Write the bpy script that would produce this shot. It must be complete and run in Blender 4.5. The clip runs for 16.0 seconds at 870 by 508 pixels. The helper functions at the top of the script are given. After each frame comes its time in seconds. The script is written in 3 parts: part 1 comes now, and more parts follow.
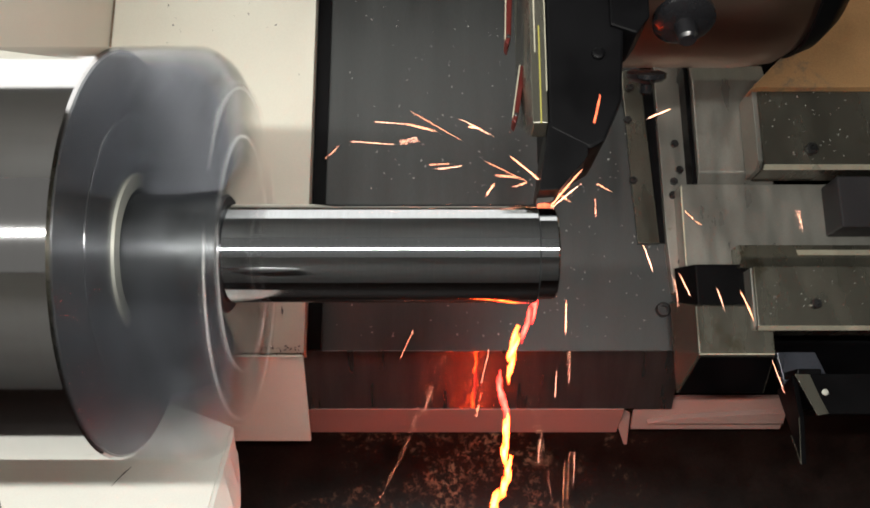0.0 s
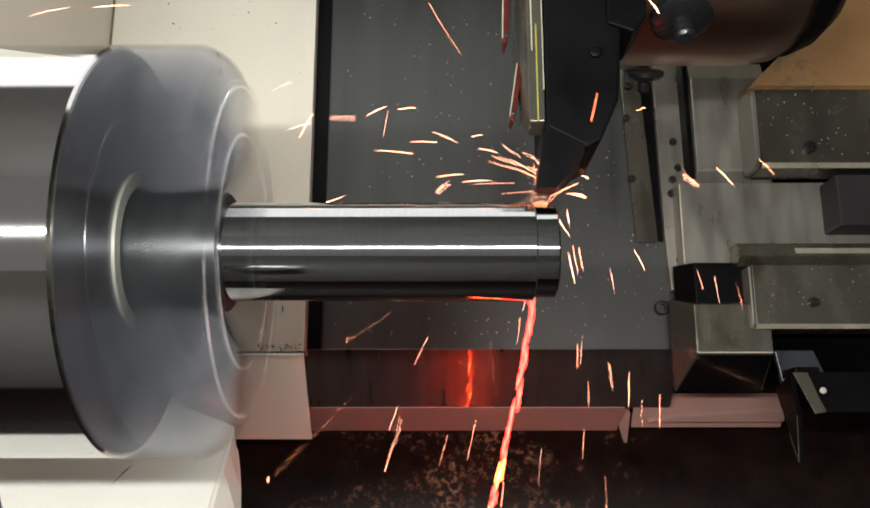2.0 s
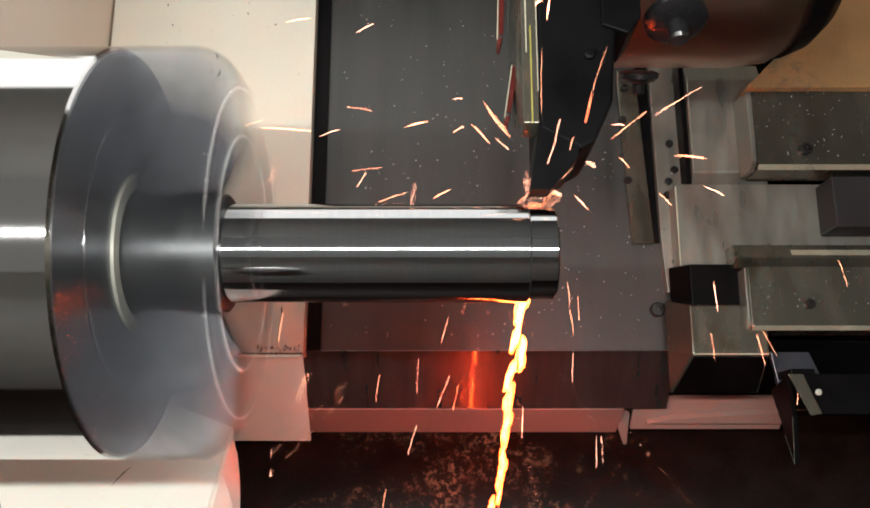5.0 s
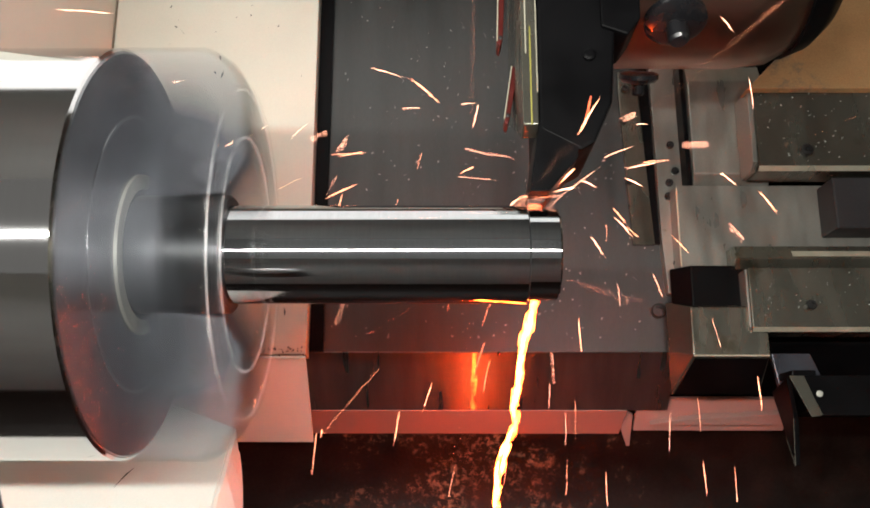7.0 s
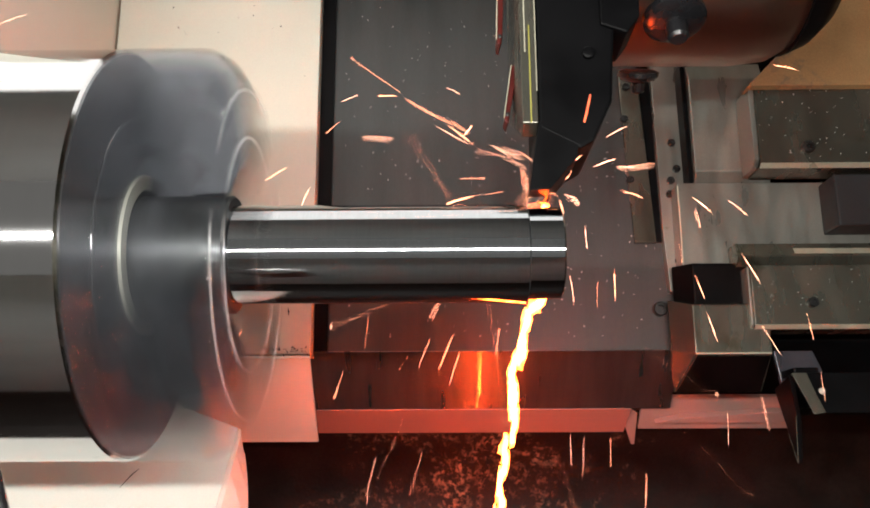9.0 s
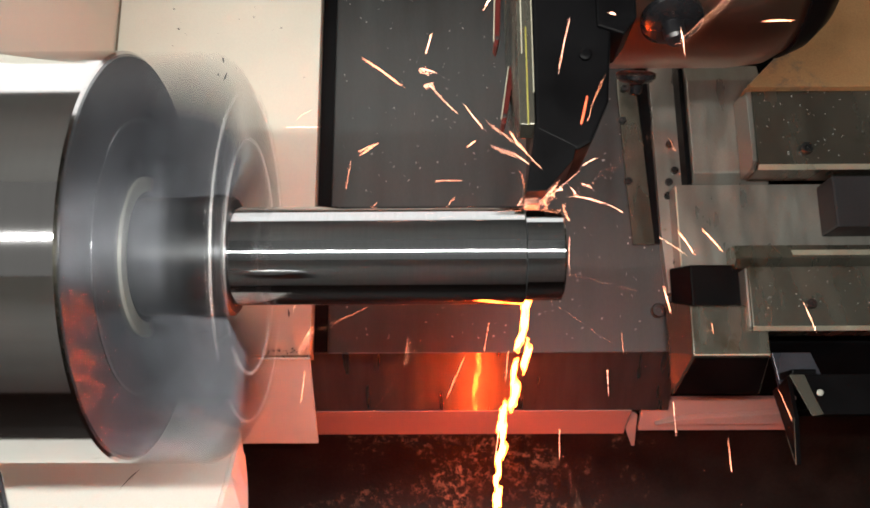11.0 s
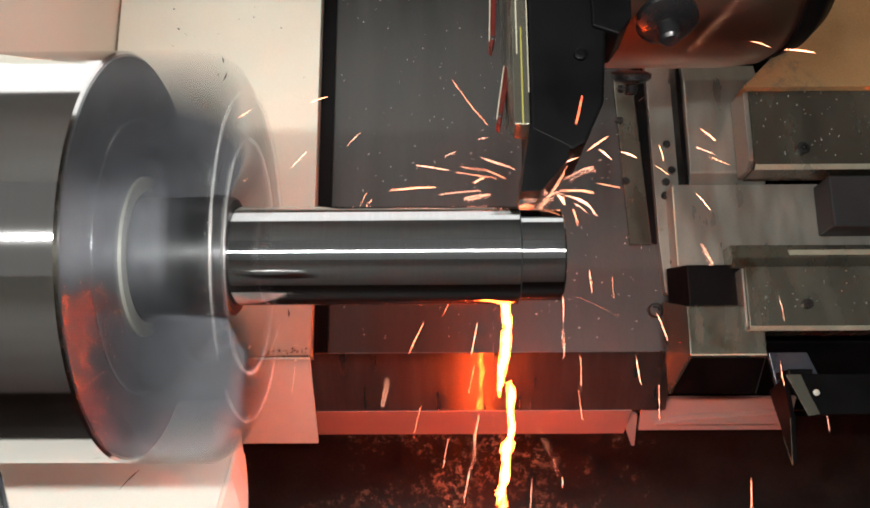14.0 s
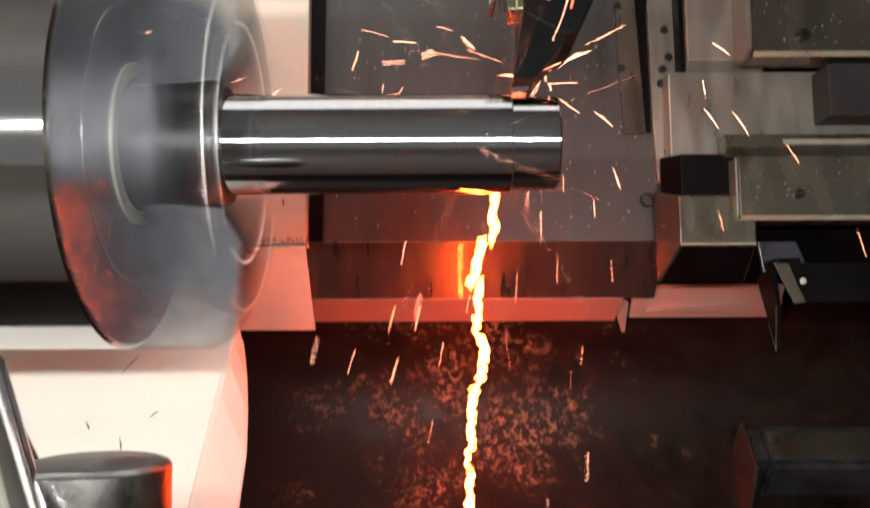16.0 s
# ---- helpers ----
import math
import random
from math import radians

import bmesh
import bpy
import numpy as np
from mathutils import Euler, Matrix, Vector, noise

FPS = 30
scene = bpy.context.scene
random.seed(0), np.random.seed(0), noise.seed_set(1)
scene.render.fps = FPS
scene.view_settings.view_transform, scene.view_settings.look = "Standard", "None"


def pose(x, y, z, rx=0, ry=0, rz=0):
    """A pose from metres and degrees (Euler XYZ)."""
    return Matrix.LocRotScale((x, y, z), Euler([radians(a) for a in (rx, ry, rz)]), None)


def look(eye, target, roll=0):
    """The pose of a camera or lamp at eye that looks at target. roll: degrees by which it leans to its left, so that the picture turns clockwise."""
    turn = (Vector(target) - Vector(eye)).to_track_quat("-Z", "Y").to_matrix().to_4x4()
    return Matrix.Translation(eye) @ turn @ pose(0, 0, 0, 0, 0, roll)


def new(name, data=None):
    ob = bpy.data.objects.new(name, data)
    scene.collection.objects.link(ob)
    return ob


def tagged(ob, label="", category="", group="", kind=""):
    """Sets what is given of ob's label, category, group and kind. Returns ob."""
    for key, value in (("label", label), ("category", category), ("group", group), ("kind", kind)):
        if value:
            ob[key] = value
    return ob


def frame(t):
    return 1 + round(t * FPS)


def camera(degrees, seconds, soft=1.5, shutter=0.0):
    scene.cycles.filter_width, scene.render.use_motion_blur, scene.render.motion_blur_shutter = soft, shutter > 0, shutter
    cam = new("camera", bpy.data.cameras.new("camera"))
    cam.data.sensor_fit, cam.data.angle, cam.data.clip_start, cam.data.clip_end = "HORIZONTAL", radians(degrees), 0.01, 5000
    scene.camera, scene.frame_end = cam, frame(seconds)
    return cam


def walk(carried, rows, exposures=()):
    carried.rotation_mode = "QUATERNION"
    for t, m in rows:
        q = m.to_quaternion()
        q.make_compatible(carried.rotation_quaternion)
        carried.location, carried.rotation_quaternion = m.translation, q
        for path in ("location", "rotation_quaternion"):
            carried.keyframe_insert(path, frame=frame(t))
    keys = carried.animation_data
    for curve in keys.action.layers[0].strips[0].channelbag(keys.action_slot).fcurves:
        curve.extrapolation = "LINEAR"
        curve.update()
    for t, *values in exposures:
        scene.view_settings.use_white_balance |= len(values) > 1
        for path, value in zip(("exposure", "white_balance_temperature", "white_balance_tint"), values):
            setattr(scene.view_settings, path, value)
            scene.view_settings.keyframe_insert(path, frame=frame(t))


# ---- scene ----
SECONDS = 16.0
cam = camera(52.7, SECONDS, soft=1.8, shutter=0.95)
EYE = (0.0, -0.70, 1.52)
TURNS = [  # seconds, pitch, roll, yaw
    (0.0, -31.0, 0.0, 0.0), (1.5, -31.14, 0.07, 0.02), (2.5, -31.07, -0.04, -0.01), (3.5, -31.12, -0.07, -0.06),
    (4.0, -31.09, -0.07, -0.06), (6.5, -30.93, 0.06, 0.12), (7.0, -30.92, 0.07, 0.14), (7.5, -30.91, 0.15, 0.14),
    (8.0, -30.94, 0.29, 0.2), (8.5, -30.98, 0.38, 0.2), (9.0, -30.97, 0.47, 0.17), (11.5, -30.87, 0.45, 0.2),
    (12.5, -30.88, 0.45, 0.2), (13.5, -30.87, 0.45, 0.2), (14.5, -30.89, 0.49, 0.17), (14.8, -30.95, 0.52, 0.1),
    (15.0, -31.58, 0.56, -0.05), (15.5, -34.95, 0.48, -0.17), (16.0, -38.09, 0.23, -0.08)]
walk(cam, [(t, pose(*EYE, 90 + p, r, y)) for t, p, r, y in TURNS], exposures=[(0.0, 0.16), (SECONDS, 0.16)])

# ---- light: the machine's two strip lamps, inside a closed enclosure ----
world = bpy.data.worlds.new("world")
scene.world = world
world.use_nodes = True
world.node_tree.nodes["Background"].inputs["Color"].default_value = (1.0, 0.97, 0.9, 1)
world.node_tree.nodes["Background"].inputs["Strength"].default_value = 0.19


def strip_lamp(name, m, long, wide, watts, colour):
    data = bpy.data.lights.new(name, "AREA")
    data.shape, data.size, data.size_y = "RECTANGLE", long, wide
    data.energy, data.color = watts, colour
    ob = new(name, data)
    ob.matrix_world = m
    return ob


ABOVE = look((-0.42, 0.44, 1.58), (-0.40, 0.0, 1.1))
DOOR = look((-0.40, -0.78, 1.77), (-0.42, 0.0, 1.0))
strip_lamp("lamp_above", ABOVE, 1.6, 0.38, 2.7, (1.0, 0.98, 0.92))
strip_lamp("lamp_door", DOOR, 1.6, 0.030, 26.0, (1.0, 0.98, 0.92))

# ---- materials ----


def material(name, colour, rough=0.5, metal=0.0, vary=0.15, scale=30.0, stretch=(1, 1, 1), bump=0.1, fine=400.0,
             dirt=None, dirt_at=0.62, dirt_scale=9.0, rough_vary=0.12, coat=0.0, speckle=0.0, gloss=0.5, patch=None, grooves=0.0):
    m = bpy.data.materials.new(name)
    m.use_nodes = True
    nt = m.node_tree
    N, L = nt.nodes, nt.links
    bsdf = N["Principled BSDF"]
    tc = N.new("ShaderNodeTexCoord")
    mp = N.new("ShaderNodeMapping")
    mp.inputs["Scale"].default_value = stretch
    L.new(tc.outputs["Object"], mp.inputs["Vector"])

    def grain(s, detail):
        n = N.new("ShaderNodeTexNoise")
        n.inputs["Scale"].default_value, n.inputs["Detail"].default_value = s, detail
        L.new(mp.outputs["Vector"], n.inputs["Vector"])
        return n.outputs["Fac"]

    def ramp(src, lo, hi, a, b):
        r = N.new("ShaderNodeMapRange")
        r.inputs["From Min"].default_value, r.inputs["From Max"].default_value = lo, hi
        r.inputs["To Min"].default_value, r.inputs["To Max"].default_value = a, b
        L.new(src, r.inputs["Value"])
        return r.outputs["Result"]

    big, small = grain(scale, 6), grain(fine, 3)
    mix = N.new("ShaderNodeMath")
    mix.operation = "MULTIPLY"
    L.new(ramp(big, 0.3, 0.7, 1 - vary, 1 + vary), mix.inputs[0])
    L.new(ramp(small, 0.3, 0.7, 1 - vary * 0.5, 1 + vary * 0.5), mix.inputs[1])
    col = N.new("ShaderNodeVectorMath")
    col.operation = "SCALE"
    col.inputs[0].default_value = colour
    L.new(mix.outputs[0], col.inputs["Scale"])
    out = col.outputs[0]
    if dirt:
        d = N.new("ShaderNodeTexNoise")
        d.inputs["Scale"].default_value, d.inputs["Detail"].default_value, d.inputs["Roughness"].default_value = dirt_scale, 9, 0.68
        L.new(tc.outputs["Object"], d.inputs["Vector"])
        mc = N.new("ShaderNodeMix")
        mc.data_type = "RGBA"
        where = d.outputs["Fac"]
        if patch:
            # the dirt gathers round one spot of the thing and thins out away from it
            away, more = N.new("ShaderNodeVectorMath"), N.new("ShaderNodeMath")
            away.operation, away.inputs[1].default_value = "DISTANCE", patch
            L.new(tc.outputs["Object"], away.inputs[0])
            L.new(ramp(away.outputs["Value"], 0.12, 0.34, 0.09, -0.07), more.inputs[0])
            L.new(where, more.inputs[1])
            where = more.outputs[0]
        spread = ramp(where, dirt_at, dirt_at + 0.07, 0, 1)
        if speckle:
            e = N.new("ShaderNodeTexNoise")
            e.inputs["Scale"].default_value, e.inputs["Detail"].default_value, e.inputs["Roughness"].default_value = speckle, 6, 0.75
            L.new(tc.outputs["Object"], e.inputs["Vector"])
            both = N.new("ShaderNodeMath")
            both.operation = "MULTIPLY"
            L.new(ramp(where, dirt_at - 0.05, dirt_at + 0.12, 0, 1), both.inputs[0])
            L.new(ramp(e.outputs["Fac"], 0.50, 0.60, 0, 1), both.inputs[1])
            spread = both.outputs[0]
        L.new(spread, mc.inputs["Factor"])
        L.new(out, mc.inputs["A"])
        mc.inputs["B"].default_value = (*dirt, 1)
        out = mc.outputs["Result"]
    L.new(out, bsdf.inputs["Base Color"])
    L.new(ramp(big, 0.3, 0.7, max(rough - rough_vary, 0.02), min(rough + rough_vary, 1)), bsdf.inputs["Roughness"])
    bsdf.inputs["Metallic"].default_value = metal
    bsdf.inputs["Coat Weight"].default_value = coat
    bsdf.inputs["Specular IOR Level"].default_value = gloss
    if grooves:
        # turning marks run round the axis, so that highlights spread across them
        tangent = N.new("ShaderNodeTangent")
        tangent.direction_type, tangent.axis = "RADIAL", "X"
        bsdf.inputs["Anisotropic"].default_value, bsdf.inputs["Anisotropic Rotation"].default_value = grooves, 0.25
        L.new(tangent.outputs[0], bsdf.inputs["Tangent"])
    if bump:
        b = N.new("ShaderNodeBump")
        b.inputs["Strength"].default_value, b.inputs["Distance"].default_value = bump, 0.001
        L.new(small, b.inputs["Height"])
        L.new(b.outputs["Normal"], bsdf.inputs["Normal"])
    return m


def glowing(name, colour, strength):
    """Hot metal: cooler and hotter patches along it."""
    m = bpy.data.materials.new(name)
    m.use_nodes = True
    N, L = m.node_tree.nodes, m.node_tree.links
    bsdf = N["Principled BSDF"]
    bsdf.inputs["Base Color"].default_value = (0.05, 0.03, 0.025, 1)
    bsdf.inputs["Emission Color"].default_value = (*colour, 1)
    tc, n, r = N.new("ShaderNodeTexCoord"), N.new("ShaderNodeTexNoise"), N.new("ShaderNodeMapRange")
    n.inputs["Scale"].default_value, n.inputs["Detail"].default_value = 160, 3
    L.new(tc.outputs["Object"], n.inputs["Vector"])
    r.inputs["From Min"].default_value, r.inputs["From Max"].default_value = 0.35, 0.65
    r.inputs["To Min"].default_value, r.inputs["To Max"].default_value = strength * 0.35, strength * 1.5
    L.new(n.outputs["Fac"], r.inputs["Value"])
    L.new(r.outputs["Result"], bsdf.inputs["Emission Strength"])
    return m


CREAM = material("cream_paint", (0.60, 0.585, 0.505), 0.42, 0, 0.05, 6, bump=0.06, dirt=(0.16, 0.12, 0.08), dirt_at=0.735, dirt_scale=26)
# pinkish sill paint; weaker lamp light and red glow are in its colour too
SILL = material("dimmed_sill_paint", (0.31, 0.20, 0.175), 0.42, 0, 0.08, 6, bump=0.06, dirt=(0.12, 0.08, 0.06), dirt_at=0.70, dirt_scale=24)
WHITE = material("white_paint", (0.66, 0.665, 0.62), 0.45, 0, 0.05, 5, bump=0.06, dirt=(0.3, 0.25, 0.2), dirt_at=0.75, dirt_scale=30)
PANEL = material("cover_steel", (0.058, 0.062, 0.062), 0.46, 0.45, 0.16, 5, (6, 0.6, 6), 0.05, 240, rough_vary=0.1)
PLATE = material("ground_steel", (0.285, 0.28, 0.25), 0.36, 0.65, 0.14, 9, (4, 1, 1), 0.05, 300, dirt=(0.16, 0.14, 0.09), dirt_at=0.63, dirt_scale=14)
OILED = material("oiled_steel", (0.17, 0.165, 0.135), 0.25, 0.78, 0.18, 7, (3, 1, 1), 0.05, 300, dirt=(0.115, 0.105, 0.075), dirt_at=0.58, dirt_scale=10)
# bright metal for edges; on chamfers it paints the lamp's highlight
EDGE = material("bright_edge_metal", (0.62, 0.59, 0.46), 0.36, 0.5, 0.15, 12, (2, 1, 1), 0.03, 300)
BLUED = material("blued_sheet", (0.040, 0.045, 0.058), 0.35, 0.4, 0.2, 14, bump=0.04)
ARC = material("screw_glint", (0.9, 0.9, 0.9), 0.4, 0.3, 0.05, 40)
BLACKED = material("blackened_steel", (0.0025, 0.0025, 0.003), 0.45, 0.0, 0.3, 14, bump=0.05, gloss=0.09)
GREY = material("grey_paint", (0.30, 0.31, 0.32), 0.5, 0, 0.1, 6, bump=0.05)
SMOKE = material("dark_grey_paint", (0.23, 0.23, 0.23), 0.5, 0, 0.1, 6, bump=0.05)
LIP = material("polished_dark_steel", (0.15, 0.135, 0.13), 0.30, 0.85, 0.18, 6, (8, 1, 1), 0.01, 300, rough_vary=0.04, coat=1.0)
TURNED = material("turned_steel", (0.42, 0.44, 0.46), 0.08, 1.0, 0.05, 90, (9, 0.4, 0.4), 0.0, 500, rough_vary=0.015, grooves=0.8)
CHUCK = material("chuck_steel", (0.55, 0.55, 0.56), 0.085, 1.0, 0.06, 60, (6, 0.5, 0.5), 0.0, 300, rough_vary=0.015, grooves=0.95)
FACE = material("faced_steel", (0.27, 0.28, 0.30), 0.23, 0.9, 0.08, 60, (6, 0.5, 0.5), 0.0, 300, rough_vary=0.02, grooves=0.97)
JAW = material("jaw_steel", (0.072, 0.077, 0.088), 0.34, 0.85, 0.12, 30, bump=0.06)
RAW = material("raw_steel", (0.07, 0.075, 0.08), 0.4, 0.7, 0.3, 30)
DARK = material("dark_paint", (0.028, 0.027, 0.029), 0.5, 0, 0.2, 12, bump=0.1, gloss=0.15)
RING = material("pale_ring", (0.50, 0.50, 0.44), 0.5, 0.2, 0.1, 20)
# tan tone puts the orange light on this cover into its paint
TAN = material("orange_lit_paint", (0.36, 0.205, 0.092), 0.4, 0, 0.2, 8, bump=0.06, dirt=(0.17, 0.13, 0.085), dirt_at=0.57, dirt_scale=7)
# pinkish steel; part of the red glow it mirrors is in the colour
DRUM = material("turret_steel", (0.56, 0.38, 0.30), 0.31, 1.0, 0.02, 9, (1, 6, 6), 0.0, 300, rough_vary=0.03)
RED = material("red_holder", (0.10, 0.010, 0.007), 0.4, 0.2, 0.2, 40)
YELLOW = material("yellow_edge", (0.34, 0.31, 0.07), 0.4, 0.1, 0.1, 40)
CARBIDE = material("carbide", (0.03, 0.026, 0.022), 0.45, 0.3, 0.2, 80)
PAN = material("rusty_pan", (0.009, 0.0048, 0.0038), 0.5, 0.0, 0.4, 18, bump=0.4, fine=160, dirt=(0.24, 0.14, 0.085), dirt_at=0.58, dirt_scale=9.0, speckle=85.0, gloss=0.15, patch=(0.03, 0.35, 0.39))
GLOSS = material("oily_black", (0.014, 0.014, 0.016), 0.3, 0.2, 0.2, 30, bump=0.05, coat=0.15)
SEAM_SHADE = material("gap_shade_brown", (0.16, 0.11, 0.07), 0.6, 0, 0.3, 40, bump=0.1)
# dark paint reddened to hold the red light of the hot chips
BROWN = material("red_lit_dark_paint", (0.035, 0.019, 0.016), 0.5, 0, 0.2, 16, bump=0.08, gloss=0.3)
BOLT = material("bolt_black", (0.05, 0.05, 0.05), 0.35, 0.7, 0.2, 60)
CHROME = material("chrome", (0.6, 0.6, 0.6), 0.12, 1.0, 0.05, 20, rough_vary=0.03)
DULL = material("dull_polished_steel", (0.34, 0.34, 0.335), 0.33, 1.0, 0.25, 22, bump=0.06, rough_vary=0.1)
CHIP = material("loose_chip", (0.55, 0.55, 0.52), 0.45, 0.5, 0.3, 50)
HOT = glowing("white_hot_chip", (1.0, 0.074, 0.0082), 240.0)
AMBER = glowing("orange_hot_chip", (1.0, 0.048, 0.0065), 110.0)
WARM = glowing("red_hot_chip", (1.0, 0.028, 0.019), 23.0)
EMBER = glowing("ember", (1.0, 0.14, 0.045), 2.0)
SPARK = glowing("spark", (1.0, 0.42, 0.26), 18.0)
GLINT = glowing("orange_spark", (1.0, 0.33, 0.17), 18.0)

# ---- mesh helpers ----
S = math.sqrt(0.5)
AXIS_Z = 1.1
# the bed slopes at 45 degrees: x along the spindle, second axis up the slope, third out of the bed; origin on the spindle's line
BED = Matrix(((1, 0, 0, 0), (0, S, -S, 0), (0, S, S, AXIS_Z), (0, 0, 0, 1)))


def prism(bm, points, lo, hi, along="z", bevel=0.0):
    """A polygon pulled from lo to hi. along x: points are (y, z); along z: (x, y); along y: (x, z)."""
    def at(a, b, c):
        return {"x": (c, a, b), "y": (a, c, b), "z": (a, b, c)}[along]
    v = [[bm.verts.new(at(a, b, c)) for a, b in points] for c in (lo, hi)]
    n = len(points)
    made = [bm.faces.new(v[0][::-1]), bm.faces.new(v[1])]
    made += [bm.faces.new((v[0][i], v[0][(i + 1) % n], v[1][(i + 1) % n], v[1][i])) for i in range(n)]
    bmesh.ops.recalc_face_normals(bm, faces=made)
    if bevel:
        bmesh.ops.bevel(bm, geom=list({e for f in made for e in f.edges}), offset=bevel, segments=2, affect="EDGES", profile=0.6)
    return bm


def box(bm, x0, x1, y0, y1, z0, z1, bevel=0.0015):
    return prism(bm, [(x0, y0), (x1, y0), (x1, y1), (x0, y1)], z0, z1, "z", bevel)


def frustum(bm, base, top, bevel=0.002):
    """A block whose top (x0, x1, y0, y1, z) differs from its base."""
    v = [bm.verts.new((x, y, q[4])) for q in (base, top) for x, y in ((q[0], q[2]), (q[1], q[2]), (q[1], q[3]), (q[0], q[3]))]
    made = [bm.faces.new([v[k] for k in f]) for f in ((3, 2, 1, 0), (4, 5, 6, 7), (0, 1, 5, 4), (1, 2, 6, 5), (2, 3, 7, 6), (3, 0, 4, 7))]
    bmesh.ops.recalc_face_normals(bm, faces=made)
    bmesh.ops.bevel(bm, geom=list({e for f in made for e in f.edges}), offset=bevel, segments=2, affect="EDGES", profile=0.6)
    return bm


def turned(bm, profile, n=64, axis="x", at=(0, 0, 0), close=False):
    """A profile of (along, radius) turned about an axis through at."""
    rings = []
    for a, r in profile:
        ring = []
        for i in range(n):
            c, s = r * math.cos(2 * math.pi * i / n), r * math.sin(2 * math.pi * i / n)
            p = {"x": (a, c, s), "y": (c, a, s), "z": (c, s, a)}[axis]
            ring.append(bm.verts.new(Vector(p) + Vector(at)))
        rings.append(ring)
    made = []
    for p, q in zip(rings, rings[1:]):
        made += [bm.faces.new((p[i], p[(i + 1) % n], q[(i + 1) % n], q[i])) for i in range(n)]
    if close:
        made += [bm.faces.new((rings[-1][i], rings[-1][(i + 1) % n], rings[0][(i + 1) % n], rings[0][i])) for i in range(n)]
    else:
        made += [bm.faces.new(rings[0][::-1]), bm.faces.new(rings[-1])]
    bmesh.ops.recalc_face_normals(bm, faces=made)
    return bm


def mesh_of(name, bm, mat, smooth=False):
    me = bpy.data.meshes.new(name)
    bm.to_mesh(me)
    bm.free()
    me.materials.append(mat)
    if smooth:
        me.shade_smooth()
        me.set_sharp_from_angle(angle=radians(35))
    return me


def part(name, bm, mat, parent, label="", smooth=False):
    ob = new(name, mesh_of(name, bm, mat, smooth))
    ob.parent = parent
    return tagged(ob, label)


def thing(name, label, category, m=None, group="", kind=""):
    ob = new(name)
    ob.empty_display_size = 0.05
    ob.matrix_world = m or Matrix()
    return tagged(ob, label, category, group, kind)


def solid(name, bm, mat, label, category, m=None, group="", kind="", smooth=False):
    ob = new(name, mesh_of(name, bm, mat, smooth))
    ob.matrix_world = m or Matrix()
    return tagged(ob, label, category, group, kind)


B = bmesh.new


def bolt(parent, x, y, z, r=0.006, name="bolt", mat=None):
    """A socket-head screw that stands along the third axis."""
    bm = turned(B(), [(z, r), (z + r * 0.8, r), (z + r, r * 0.85), (z + r, r * 0.5), (z + r * 0.55, r * 0.45)], 18, "z", (x, y, 0))
    return part(name, bm, mat or BOLT, parent, smooth=True)


def rod(p, q, r, n=12):
    """A round bar from p to q."""
    p, q = Vector(p), Vector(q)
    bm = turned(B(), [(0, r), ((q - p).length, r)], n, "z")
    bm.transform(Matrix.Translation(p) @ (q - p).to_track_quat("Z", "Y").to_matrix().to_4x4())
    return bm


def work_light(m, long, wide, hang_y):
    ob = thing("work_light", "grey metal strip light housing inside the machine", "work light", m)
    part("housing", prism(B(), [(-wide / 2 - 0.01, 0.002), (wide / 2 + 0.01, 0.002), (wide / 2, 0.022), (-wide / 2, 0.022)], -long / 2, long / 2, "x", 0.002), GREY, ob)
    for end in (-1, 1):
        part("end_cap", box(B(), min(end * long / 2, end * (long / 2 + 0.012)), max(end * long / 2, end * (long / 2 + 0.012)), -wide / 2 - 0.01, wide / 2 + 0.01, -0.004, 0.024), BLACKED, ob)
        top = m.inverted() @ Vector((m.translation.x + end * long * 0.4, hang_y, 2.06))
        part("hanger", rod((end * long * 0.4, 0, 0.015), top, 0.006), BLACKED, ob)


work_light(ABOVE, 1.62, 0.38, 0.95)
work_light(DOOR, 1.62, 0.03, -0.41)

# ---- the setting ----
floor = solid("floor", box(B(), -1.35, 1.35, -1.25, 0.9, 0.06, 0.10), PAN, "dark oily sheet steel under the machine's chip pan", "floor", kind="structure")
bm = B()
curve = [(0.388, 0.56), (0.386, 0.50)] + [(0.386 - 0.34 * (1 - math.cos(a)), 0.29 + 0.21 * (1 - math.sin(a))) for a in [k * math.pi / 40 for k in range(1, 20)]] + [(-0.45, 0.28)]
prism(bm, curve + [(y - 0.006, z - 0.013) if y < 0.3 else (y + 0.012, z) for y, z in reversed(curve)], -1.35, 1.35, "x")
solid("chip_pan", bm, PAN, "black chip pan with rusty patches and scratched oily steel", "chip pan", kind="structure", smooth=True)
solid("wall_front", box(B(), -1.35, 1.35, -1.27, -1.22, 0.10, 1.60), SMOKE, "dark grey painted front wall of the machine enclosure", "wall", kind="structure")
solid("wall_left", box(B(), -1.4, -1.35, -1.25, 0.95, 0.10, 2.05), CREAM, "cream painted side wall of the machine enclosure", "wall", kind="structure")
solid("wall_right", box(B(), 1.35, 1.4, -1.25, 0.95, 0.10, 2.05), OILED, "dark grey side wall of the machine enclosure", "wall", kind="structure")
